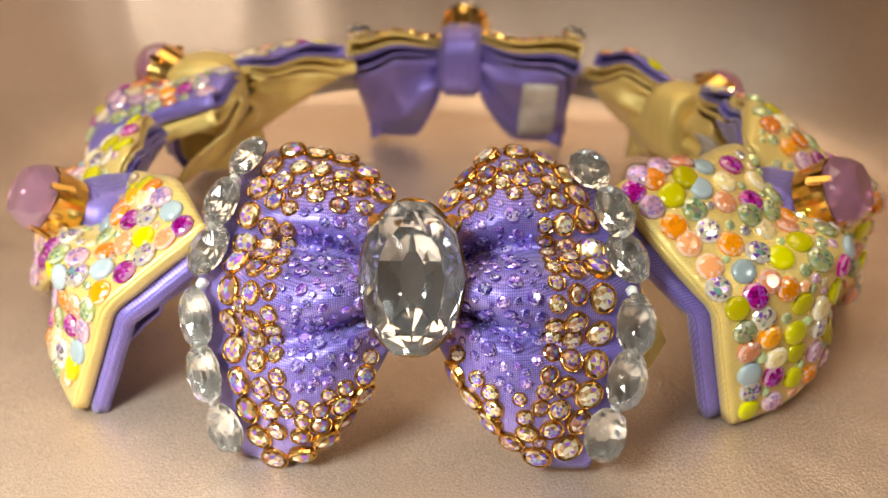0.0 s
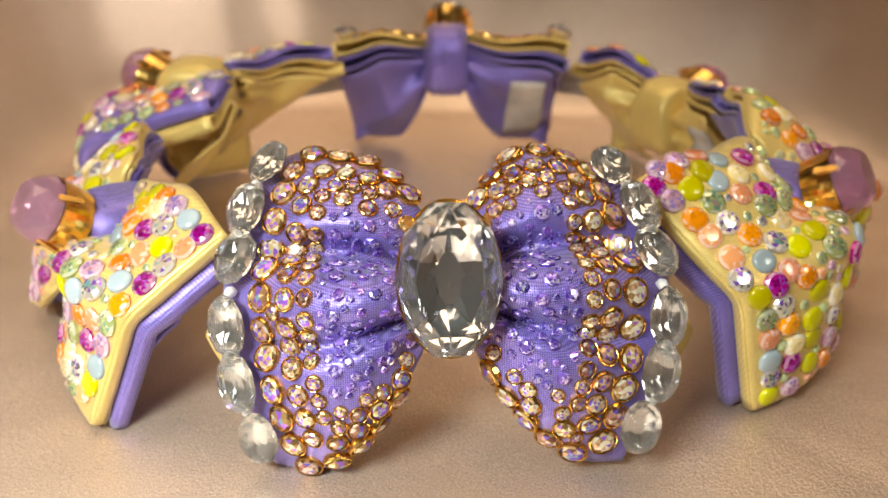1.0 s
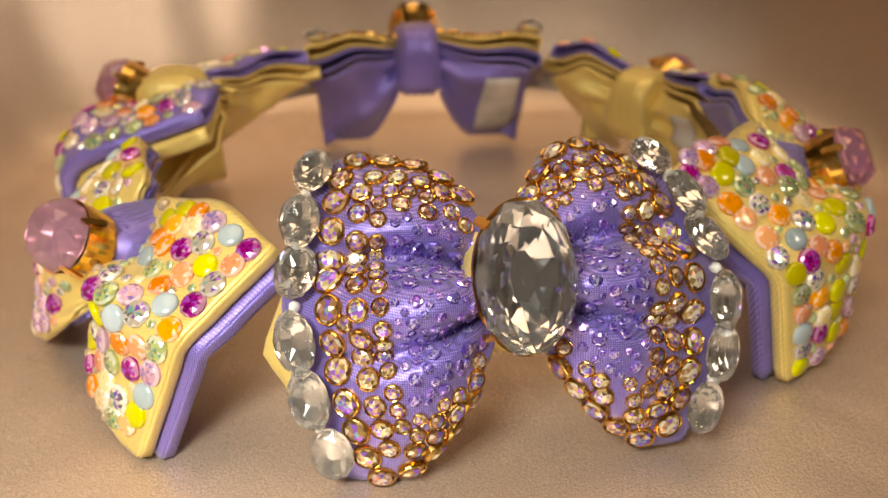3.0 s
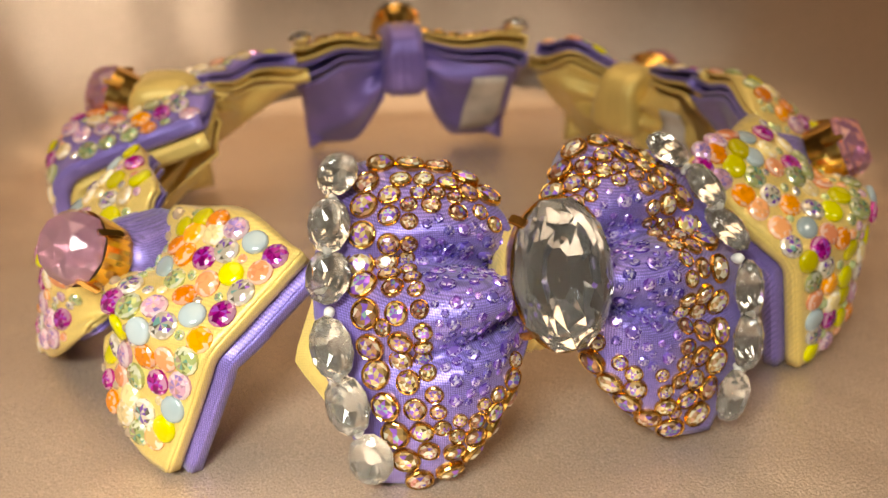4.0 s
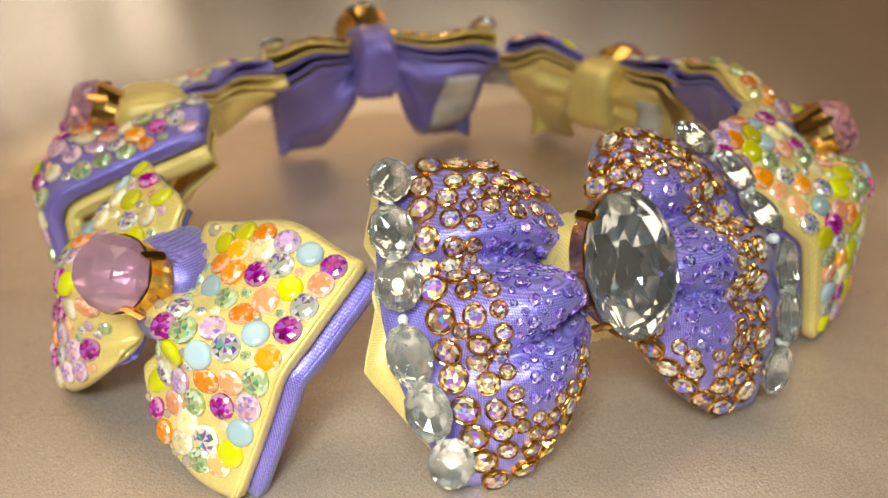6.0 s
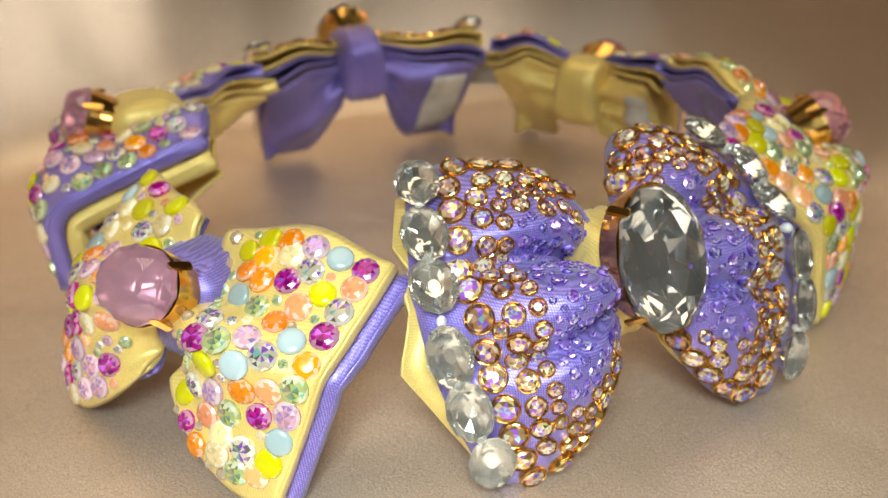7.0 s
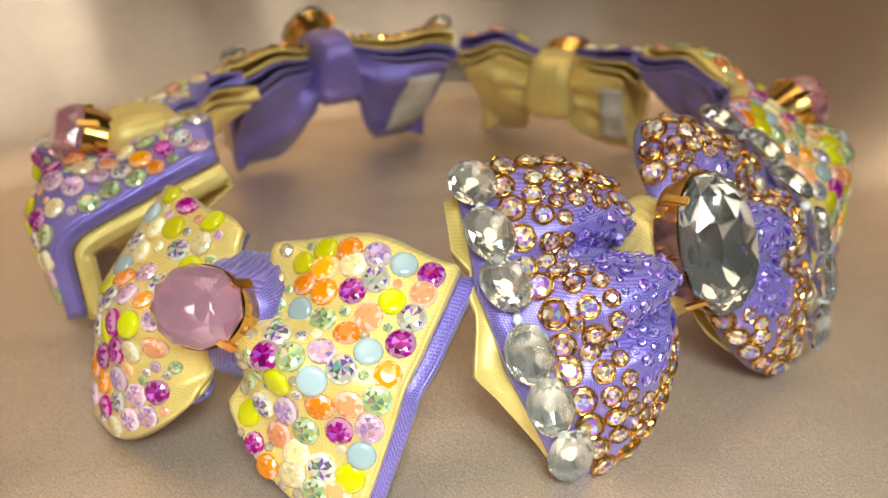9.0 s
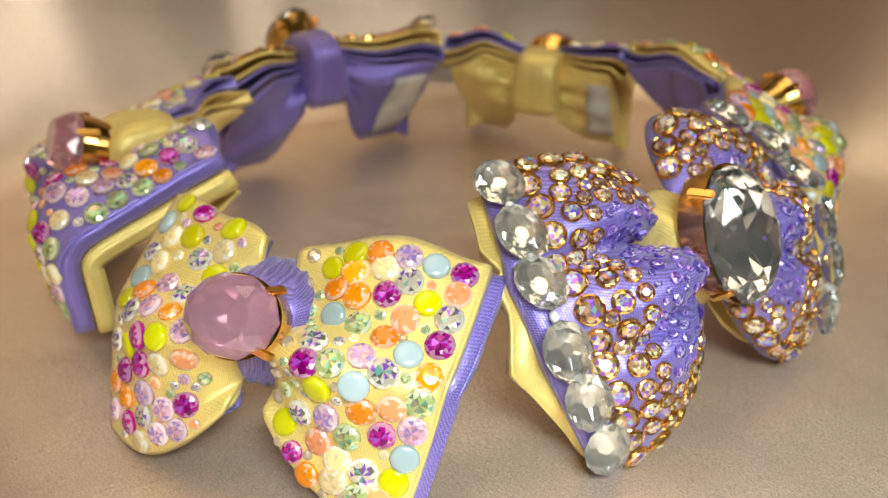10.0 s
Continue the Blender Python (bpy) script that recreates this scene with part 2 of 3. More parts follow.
def cloth_height(x, y):
    """The satin lies flat under the collar and climbs in soft folds behind it."""
    r, a = math.hypot(x, y), math.atan2(y, x)
    back = min(1, max(0, (math.sin(a) + 0.55) / 0.6))
    back = back * back * (3 - 2 * back)
    foot = 0.155 + 0.02 * math.sin(3 * a + 0.6)
    t = max(0, r - foot)
    steeper = min(1, max(0, (math.cos(a) - 0.1) / 0.6))
    rise = (t * t * 25 if t < 0.05 else 0.0625 + (t - 0.05) * 2.5) * (1 + 0.9 * steeper * steeper * (3 - 2 * steeper))
    fold = (0.007 * math.sin(4 * a + 12 * r) + 0.020 * noise.noise((3.2 * a, 5 * r, 1.3)) + 0.005 * noise.noise((8 * a + 4 * r, 6 * r, 5.1))) * min(1, t / 0.05)
    return back * min(rise + fold, 0.21 + 0.01 * math.sin(5 * a)) + 0.0010 * noise.noise((x * 14, y * 22, 0)) + 0.0005 * noise.noise((x * 55 + y * 20, y * 70, 2)) + 0.00025 * noise.noise((x * 60 - y * 150, x * 130 + y * 90, 7)) - 0.0014


verts, faces, NR, NA = [], [], 150, 300
for i in range(NR + 1):
    r = 0.004 + 0.9 * (i / NR) ** 1.4
    for j in range(NA):
        a = 2 * math.pi * j / NA
        x, y = r * math.cos(a), r * math.sin(a)
        verts.append((x, y, cloth_height(x, y)))
for i in range(NR):
    for j in range(NA):
        k = (j + 1) % NA
        faces.append((i * NA + j, (i + 1) * NA + j, (i + 1) * NA + k, i * NA + k))
faces.append(tuple(range(NA)))
ground = new("ground", mesh_of("ground", verts, faces, [M_CLOTH]))
tagged(ground, "champagne satin cloth draped flat and up behind", "cloth", kind="structure")



def slab(name, x0, x1, y0, y1, z0, z1, label):
    v, f = [Vector((x, y, z)) for x in (x0, x1) for y in (y0, y1) for z in (z0, z1)], [(0, 1, 3, 2), (4, 6, 7, 5), (0, 4, 5, 1), (2, 3, 7, 6), (0, 2, 6, 4), (1, 5, 7, 3)]
    return tagged(new(name, mesh_of(name, v, f, [M_WALL], smooth=False)), label, name.split("_")[0], kind="structure")


# Unseen walls and ceiling, added to give dark reflections and warm bounce.
slab("wall_north", -1.5, 1.5, 1.5, 1.6, -0.004, 1.7, "unseen plain warm beige wall added to close the room")
slab("wall_south", -1.5, 1.5, -1.6, -1.5, -0.004, 1.7, "unseen plain warm beige wall added to close the room")
slab("wall_west", -1.6, -1.5, -1.6, 1.6, -0.004, 1.7, "unseen plain warm beige wall added to close the room")
slab("wall_east", 1.5, 1.6, -1.6, 1.6, -0.004, 1.7, "unseen plain warm beige wall added to close the room")
slab("ceiling", -1.6, 1.6, -1.6, 1.6, 1.7, 1.8, "unseen plain warm beige ceiling added to close the room")
slab("floor", -1.6, 1.6, -1.6, 1.6, -0.1, -0.004, "plain beige floor under the satin cloth")

# ---- collar ----
collar = tagged(new("bow_collar"), "ring-shaped collar of six jewelled lilac and yellow satin bows", "collar")


class Bow:
    """turn: degrees round the ring from the front bow; reach: the foot's distance from the ring's middle; slide: along the ring;
    rise: the cloth's length from foot to top edge; tip: its slope at the top, in degrees from upright; puff: how far the loops swell;
    half, spread: the length of each loop at the top edge, and how much shorter the foot is; chev: how far the outer edge points outwards at mid height; knot: the knot's place."""

    def __init__(self, turn, reach, slide, half, rise, tip, puff, spread=0.0, chev=0.1, knot=(-0.012, 0.037), lean=0, bend=(0.12, 0.97), lift=(0, 0), pinch=0.42, full=0.85, valley=0.004, curl=(0, 0)):
        a = radians(turn)
        self.out = Vector((-math.sin(a), -math.cos(a), 0))
        self.along = Vector((math.cos(a), -math.sin(a), 0))
        self.reach, self.slide, self.half, self.puff, self.pinch, self.spread, self.chev = reach, slide, half, puff, pinch, spread, chev
        n = z = 0.0
        self.table = [(0.0, 0.0)]
        for i in range(60):
            k = min(1, max(0, ((i + 0.5) / 60 - bend[0]) / (bend[1] - bend[0])))
            d = radians(lean + (tip - lean) * k)
            n -= math.sin(d) * rise / 60
            z += math.cos(d) * rise / 60
            self.table.append((n, z))
        self.total = rise
        self.mid, self.lift, self.full, self.valley, self.curl = knot, lift, full, valley, curl

    def profile(self, q):
        f = min(59.999, max(0, q * 60))
        i = int(f)
        (a, b), (c, d) = self.table[i], self.table[i + 1]
        return a + (c - a) * (f - i), b + (d - b) * (f - i)

    def place(self, u, n, z):
        return self.along * (self.slide + u) + self.out * (self.reach + n) + Vector((0, 0, z))

    def face(self, side, s, q):
        """A place on the jewelled face: side -1 or 1, s from knot to outer edge, q from foot to top."""
        raised = self.lift[0 if side < 0 else 1]
        n, z = self.profile(raised + (1 - raised) * min(1, max(0, q)))
        kn, kz = self.mid
        reach = self.full * (1 - 0.53 * min(1, max(0, q)))
        tight = self.pinch * (0.72 + 0.4 * min(1, max(0, q)))
        g = tight + (1 - tight) * math.sin(min(1, max(0, s) / reach) * math.pi / 2) ** 0.85
        g += 0.03 * math.sin(math.pi * min(1, max(0, s)))
        puff = self.puff * math.sin(math.pi * min(1, max(0, s)) ** 0.7) * math.sin(math.pi * min(1, max(0, q))) ** 0.5
        deep = max(0, 1 - s) ** 1.3
        pleat = 0.003 * deep * math.cos((q - 0.5) * 4 * math.pi)
        pleat -= self.valley * max(0, 1 - s) ** 0.9 * (math.exp(-((q - 0.66) / 0.055) ** 2) + 0.6 * math.exp(-((q - 0.40) / 0.05) ** 2))
        n = kn + (n - kn) * g + (puff + pleat) * 0.85
        z = kz + (z - kz) * g + (puff + pleat) * 0.5
        k = 0 if side < 0 else 1
        n -= self.curl[k] * s * s
        wide = 1 + self.chev * math.sin(math.pi * min(1, max(0, q))) - self.spread[k] * (1 - q)
        u = side * (0.004 + (self.half[k] * wide - 0.004) * s)
        ripple = 0.0013 * math.sin(8 * s + 40 * self.total + side) * min(1, max(0, q - 0.7) / 0.3)
        return self.place(u, n, z + ripple)

    def normal(self, side, s, q):
        e = 0.02
        a = self.face(side, s + e, q) - self.face(side, s - e, q)
        b = self.face(side, s, q + e) - self.face(side, s, q - e)
        return (a.cross(b) * side).normalized()

    def seat(self, side, s, q, size, spin=0.0, lift=0.0):
        """The pose of a stone of that radius that lies on the face."""
        z = self.normal(side, s, q)
        x = (self.along - z * z.dot(self.along)).normalized()
        y = z.cross(x)
        p = self.face(side, s, q) + z * (0.0006 + lift)
        m = Matrix(((x.x, y.x, z.x), (x.y, y.y, z.y), (x.z, y.z, z.z))).to_4x4()
        return Matrix.Translation(p) @ m @ Matrix.Rotation(spin, 4, "Z") @ Matrix.Diagonal((size, size, size, 1))


def notched(q):
    """How far the second layer of the front bow reaches past the first: angular, with a notch above mid height."""
    knots = ((0.0, 1.0), (0.1, 1.03), (0.42, 1.15), (0.6, 1.03), (0.74, 1.0), (0.8, 1.10), (1.0, 1.10))
    for (a, u), (c, v) in zip(knots, knots[1:]):
        if q <= c:
            return u + (v - u) * (q - a) / (c - a)
    return 1.1


def build_bow(name, b, first, second, label, longer=1.03, patches=(), ply=1.0, hang=False):
    """The cloth of a bow: jewelled front layer, its fold, the second layer, the inner fold and the knot."""
    pieces = []
    for side in (-1, 1):
        pieces.append(shell(lambda s, q: b.face(side, s, q), 28, 48, 0.0011))
    ob = child(name, mesh_of(name, *join(pieces), [first]), collar, label=label)
    for side in (-1, 1):
        def under(depth, longer, wider):
            def point(s, q):
                q2 = 0.5 + (q - 0.5) * wider
                p = b.face(side, s * (longer(q2) if callable(longer) else longer), q2)
                over = max(0, q2 - 1) * b.total
                return p - b.normal(side, s, min(0.97, max(0.03, q))) * depth * ply * (0.4 + 0.6 * s) + Vector((0, 0, 0.2 * over))
            return point

        def end_band(d0, d1, longer):
            """The closed end of a folded layer."""
            one, two = under(d0, longer, 1.0), under(d1, longer, 1.0)
            return shell(lambda a, q: one(1, q).lerp(two(1, q), a), 3, 22, 0.0008)
        child("front_fold", mesh_of("front_fold", *join([shell(under(0.0029, 1.0, 1.0), 16, 22, 0.0009), end_band(0.0, 0.0029, 1.0)]), [first]), ob)
        back_fold = join([shell(under(0.0074, longer, 1.0), 16, 22, 0.0009), end_band(0.0044, 0.0074, longer)])
        child("back_layer", mesh_of("back_layer", *shell(under(0.0044, longer, 1.0), 16, 22, 0.0009), [second]), ob)
        child("back_fold", mesh_of("back_fold", *back_fold, [second]), ob)

        def inner(s, q):
            """The lining hangs from the top edge to the foot; on the back bows it gathers up into the knot."""
            top = under(0.0092, 0.99, 1.0)(0.06 + 0.90 * s, 1.0)
            if hang:
                k = 0 if side < 0 else 1
                gather = max(0, 1 - s / 0.42) ** 1.6
                low = 0.0015 + (b.mid[1] - 0.020) * gather + 0.004 * max(0, s - 0.85) / 0.15
                foot = b.place(side * (0.009 + (0.93 * b.half[k] - 0.009) * s), (b.mid[0] - 0.012) * gather - 0.006 * (1 - gather), low)
                p = foot.lerp(top, q)
                ray = math.atan2(p.z - b.mid[1] + 0.004, abs((p - b.place(0, 0, 0)).dot(b.along)))
                belly = math.sin(math.pi * q) * math.sin(math.pi * min(1, s * 0.85 + 0.12))
                fold = math.sin(ray * 9 + 2.2 * side + 4 * noise.noise(p * 40)) * (1 - 0.55 * s)
                dent = noise.noise(p * 70 + Vector((b.slide * 900, 3 * side, 0)))
                return p - b.out * (0.006 * belly + 0.0021 * fold * min(1, 4 * q * (1.15 - q)) + 0.0030 * dent * belly)
            foot = b.face(side, 0.25 + 0.58 * s, 0.0)
            sag = 0.5 + 0.5 * math.cos(s * 9 + q * 3)
            p = foot.lerp(top, q) - b.out * (0.007 * (1 - q) + 0.005 * math.sin(math.pi * q) * sag - 0.004 * math.sin(math.pi * q) * s)
            crease = noise.noise(p * 95 + Vector((b.slide * 900, 3 * side, 0))) + 0.5 * noise.noise(p * 210)
            return p + b.out * 0.0038 * crease * math.sin(math.pi * min(1, q + 0.1) * 0.95) + Vector((0, 0, 0.001 * (1 - q)))
        child("lining", mesh_of("lining", *shell(inner, 40, 36, 0.0009), [second]), ob)
        if side in patches:
            taped = lambda s, q: inner(0.42 + 0.42 * s + 0.06 * q, 0.15 + 0.72 * q) - b.out * 0.0016
            child("tape_patch", mesh_of("tape_patch", *shell(taped, 8, 8, 0.0006), [M_TAPE]), ob, label="shiny translucent tape patch")
    return ob


def build_knot(b, ob, mat, wide=0.0085, thick=0.0120, tall=0.0135):
    kn, kz = b.mid
    cn, cz, sect = kn - 0.006, kz - 0.0045, []
    for i in range(28):
        a = 2 * math.pi * i / 28
        sect.append((cn + thick * math.copysign(abs(math.cos(a)) ** 0.7, math.cos(a)), cz + tall * math.copysign(abs(math.sin(a)) ** 0.7, math.sin(a))))
    verts, faces, nu = [], [], 14
    for k in range(nu + 1):
        u = wide * (2 * k / nu - 1)
        for i, (n, z) in enumerate(sect):
            g = 1.03 - 0.26 * abs(2 * k / nu - 1) ** 5 + 0.035 * math.sin(k * 2.4 + 0.6 * math.sin(i * 0.45) + kz * 900)
            verts.append(b.place(u * (1 + 0.12 * math.sin(i * 0.45)), cn + (n - cn) * g, cz + (z - cz) * g))
    for k in range(nu):
        for i in range(28):
            j = (i + 1) % 28
            faces.append((k * 28 + i, k * 28 + j, (k + 1) * 28 + j, (k + 1) * 28 + i))
    faces.append(tuple(reversed(range(28))))
    faces.append(tuple(nu * 28 + i for i in range(28)))
    return child("knot", mesh_of("knot", verts, faces, [mat]), ob)


def build_jewel(b, ob, rx, ry, stone, up, n_off, z_off, name, label, spin=0.0):
    """A large oval stone in a gold claw setting on the knot."""
    kn, kz = b.mid
    e = radians(up)
    z = b.out * math.cos(e) + Vector((0, 0, math.sin(e)))
    x = b.along
    y = z.cross(x)
    m = Matrix(((x.x, y.x, z.x), (x.y, y.y, z.y), (x.z, y.z, z.z))).to_4x4()
    m = Matrix.Translation(b.place(0, kn + n_off, kz + z_off)) @ m @ Matrix.Rotation(spin, 4, "Z")
    rim = [rings([(rx * 0.86, ry * 0.86, -0.0085, 0), (rx * 0.95, ry * 0.95, -0.004, 0), (rx * 0.985, ry * 0.985, -0.0012, 0), (rx * 0.99, ry * 0.99, -0.0006, 0), (rx * 0.94, ry * 0.94, -0.001, 0), (rx * 0.8, ry * 0.8, -0.0075, 0)], 40)]
    for k in range(4):
        a = math.pi / 4 + k * math.pi / 2
        c, s = math.cos(a), math.sin(a)
        bm = bmesh.new()
        bmesh.ops.create_cube(bm, size=1, matrix=Matrix.Translation((rx * 1.0 * c, ry * 1.0 * s, -0.0014)) @ Matrix.Rotation(a, 4, "Z") @ Matrix.Rotation(-0.35, 4, "Y") @ Matrix.Diagonal((0.0009, 0.0022, 0.006, 1)))
        bmesh.ops.bevel(bm, geom=bm.edges[:], offset=0.0004, segments=2, affect="EDGES")
        bm.verts.index_update()
        rim.append(([v.co.copy() for v in bm.verts], [tuple(v.index for v in f.verts) for f in bm.faces]))
        bm.free()
    setting = child("setting", mesh_of("setting", *join(rim), [M_GOLD], smooth=False), ob, m, "gold claw setting")
    n = 10
    v, f = rings([(rx * 0.24, ry * 0.34, -0.0072, 0), (rx * 0.66, ry * 0.70, -0.0046, 0.5), (rx * 0.98, ry * 0.98, -0.0004, 0), (rx * 0.99, ry * 0.99, 0.0009, 0), (rx * 0.88, ry * 0.89, 0.0034, 0.5), (rx * 0.62, ry * 0.68, 0.0058, 0)], n)
    back = [1 if max(v[k].z for k in q) < -0.0003 else 0 for q in f]
    child(name, mesh_of(name, v, f, [stone, M_ROSE_FOIL if stone is M_PINK else M_MIRROR], back, smooth=False), ob, m, label)


def dome_mesh(name, mat):
    """A low, plain stone with a soft edge."""
    v, f = rings([(0.96, 0.96, -0.15, 0), (1, 1, 0.06, 0), (0.95, 0.95, 0.22, 0), (0.84, 0.84, 0.32, 0), (0.55, 0.55, 0.40, 0)], 14)
    return mesh_of(name, v, f, [mat])


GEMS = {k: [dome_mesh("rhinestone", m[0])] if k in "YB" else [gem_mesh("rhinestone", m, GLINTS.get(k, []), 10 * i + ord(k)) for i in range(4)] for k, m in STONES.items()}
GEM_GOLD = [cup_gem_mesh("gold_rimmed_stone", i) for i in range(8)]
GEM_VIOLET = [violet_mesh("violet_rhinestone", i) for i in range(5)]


def oval_mesh():
    """A clear oval with a silvered, faceted back."""
    v, f = rings([(0.25, 0.18, -0.34, 0), (0.66, 0.47, -0.20, 0.5), (0.97, 0.70, 0.0, 0), (1, 0.72, 0.10, 0), (0.82, 0.59, 0.32, 0.5), (0.52, 0.36, 0.42, 0)], 11)
    return mesh_of("oval_crystal", v, f, [M_GLASS, M_FOIL], [1 if max(v[k].z for k in q) < 0.01 else 0 for q in f], smooth=False)


def thread_mesh():
    """The knotted thread that ties one oval to the next."""
    v, f = rings([(0.0004, 0.0004, -0.0012, 0), (0.0010, 0.0008, -0.0004, 0), (0.0011, 0.0008, 0.0006, 0), (0.0005, 0.0004, 0.0012, 0)], 8)
    return mesh_of("thread", v, f, [M_THREAD])


def jewel_face(b, ob, side, laid, size, rng):
    """Round stones over one loop: those laid by hand as (colour, s, q), then others in the room left over, then small ones in the gaps."""
    taken = []

    def lay(k, s, q, r):
        m = b.seat(side, s, q, r, rng.uniform(0, 1))
        m = m @ Matrix.Rotation(rng.uniform(-0.10, 0.10), 4, "X") @ Matrix.Rotation(rng.uniform(-0.10, 0.10), 4, "Y")
        taken.append((m.translation.copy(), r))
        child("rhinestone", rng.choice(GEMS[k]), ob, m)

    for k, s, q in laid:
        lay(k, s, q, size * rng.uniform(0.94, 1.04))
    reach, half = 0.90, b.half[0 if side < 0 else 1]
    free = lambda p, r, gap: all((p - t).length > gap * (r + w) for t, w in taken)
    for c in range(14):
        s = reach - c * 1.80 * size / half
        if s < 0.2:
            break
        line = [b.face(side, s, k / 40) for k in range(41)]
        run = sum((p - o).length for p, o in zip(line, line[1:]))
        step = 2.06 * size / run
        for k in range(int(0.95 / step) + 1):
            s2, q2 = s + rng.uniform(-0.022, 0.022), 0.965 - step * (k + 0.5 * (c % 2)) + rng.uniform(-0.014, 0.014)
            r = size * rng.uniform(0.90, 1.03)
            if q2 > 0.05 and s2 < reach + 0.01 and free(b.face(side, s2, q2), r, 0.90):
                lay(rng.choice("MMYYYOOPPBLLCGWWCG"), s2, q2, r)
    for i in range(700):
        s, q = rng.uniform(0.22, reach), rng.uniform(0.06, 0.97)
        r = size * rng.uniform(0.80, 1.0)
        if free(b.face(side, s, q), r, 0.94):
            lay(rng.choice("MMYYYOOPPBLLCGWWCG"), s, q, r)
    for i in range(900):
        s, q = rng.uniform(0.16, reach), rng.uniform(0.05, 0.96)
        r = size * rng.uniform(0.34, 0.58)
        p = b.face(side, s, q)
        if all((p - t).length > 0.98 * (r + w) for t, w in taken):
            lay(rng.choice("GGCWGPLC"), s, q, r)
    return [t for t, w in taken]


def fillers(b, ob, side, count, rng, taken, s0=0.08, s1=0.93):
    """Tiny stones in the gaps between the large ones, in one mesh."""
    base = rings([(1, 1, -0.1, 0), (0.9, 0.9, 0.4, 0), (0.4, 0.4, 0.7, 0)], 7)
    pieces, small = [], []
    for i in range(count * 12):
        r = rng.uniform(0.0010, 0.0018)
        m = b.seat(side, rng.uniform(s0, s1), rng.uniform(0.04, 0.96), r)
        p = m.translation.copy()
        if any((p - t).length < 0.0025 + r for t in taken) or any((p - t).length < r + w for t, w in small):
            continue
        small.append((p, r))
        pieces.append(([m @ v for v in base[0]], base[1]))
    if pieces:
        me = mesh_of("filler_stone", *join(pieces), [M_FILL], smooth=False)
        tagged(child("filler_stone", me, ob, label="tiny clear filler stones"), kind="stuff")


def multi_bow(name, b, first, second, label, jewel_up, sides, seed, patches=(), hang=False):
    rng = random.Random(seed)
    ob = build_bow(name, b, first, second, label, 1.07, patches, 1.35 if hang else 1.0, hang)
    build_knot(b, ob, second, 0.0098, 0.0116, 0.0128)
    build_jewel(b, ob, 0.0104, 0.0088, M_PINK, jewel_up, 0.0115, 0.0035 if hang else 0.0080, "pink_stone", "faceted oval pink opal stone")
    for side in (-1, 1):
        taken = jewel_face(b, ob, side, sides.get(side, ()), 0.0031, rng)
        fillers(b, ob, side, 60, rng, taken) if b.half[0 if side < 0 else 1] > 0.036 else None
    return ob


def round_the_fan(b, side, s_out, inset, s_in=0.12):
    """Places (s, q) along a line that keeps that distance from the loop's top edge and foot and turns at s_out."""
    def depth(s):
        line = [b.face(side, s, k / 12) for k in range(13)]
        return inset / sum((p - o).length for p, o in zip(line, line[1:]))
    turn = 0.05
    out = [(s_in + (s_out - turn - s_in) * k / 60, 1 - depth(s_in + (s_out - turn - s_in) * k / 60)) for k in range(61)]
    d = depth(s_out)
    out += [(s_out - turn * (1 - math.sin(k * math.pi / 24)), 1 - d - 0.05 * (1 - math.cos(k * math.pi / 24))) for k in range(1, 13)]
    out += [(s_out, 1 - d - 0.05 - (0.9 - 2 * d) * k / 80) for k in range(1, 80)]
    return out + [(s, 1 - q) for s, q in reversed(out[:73])]


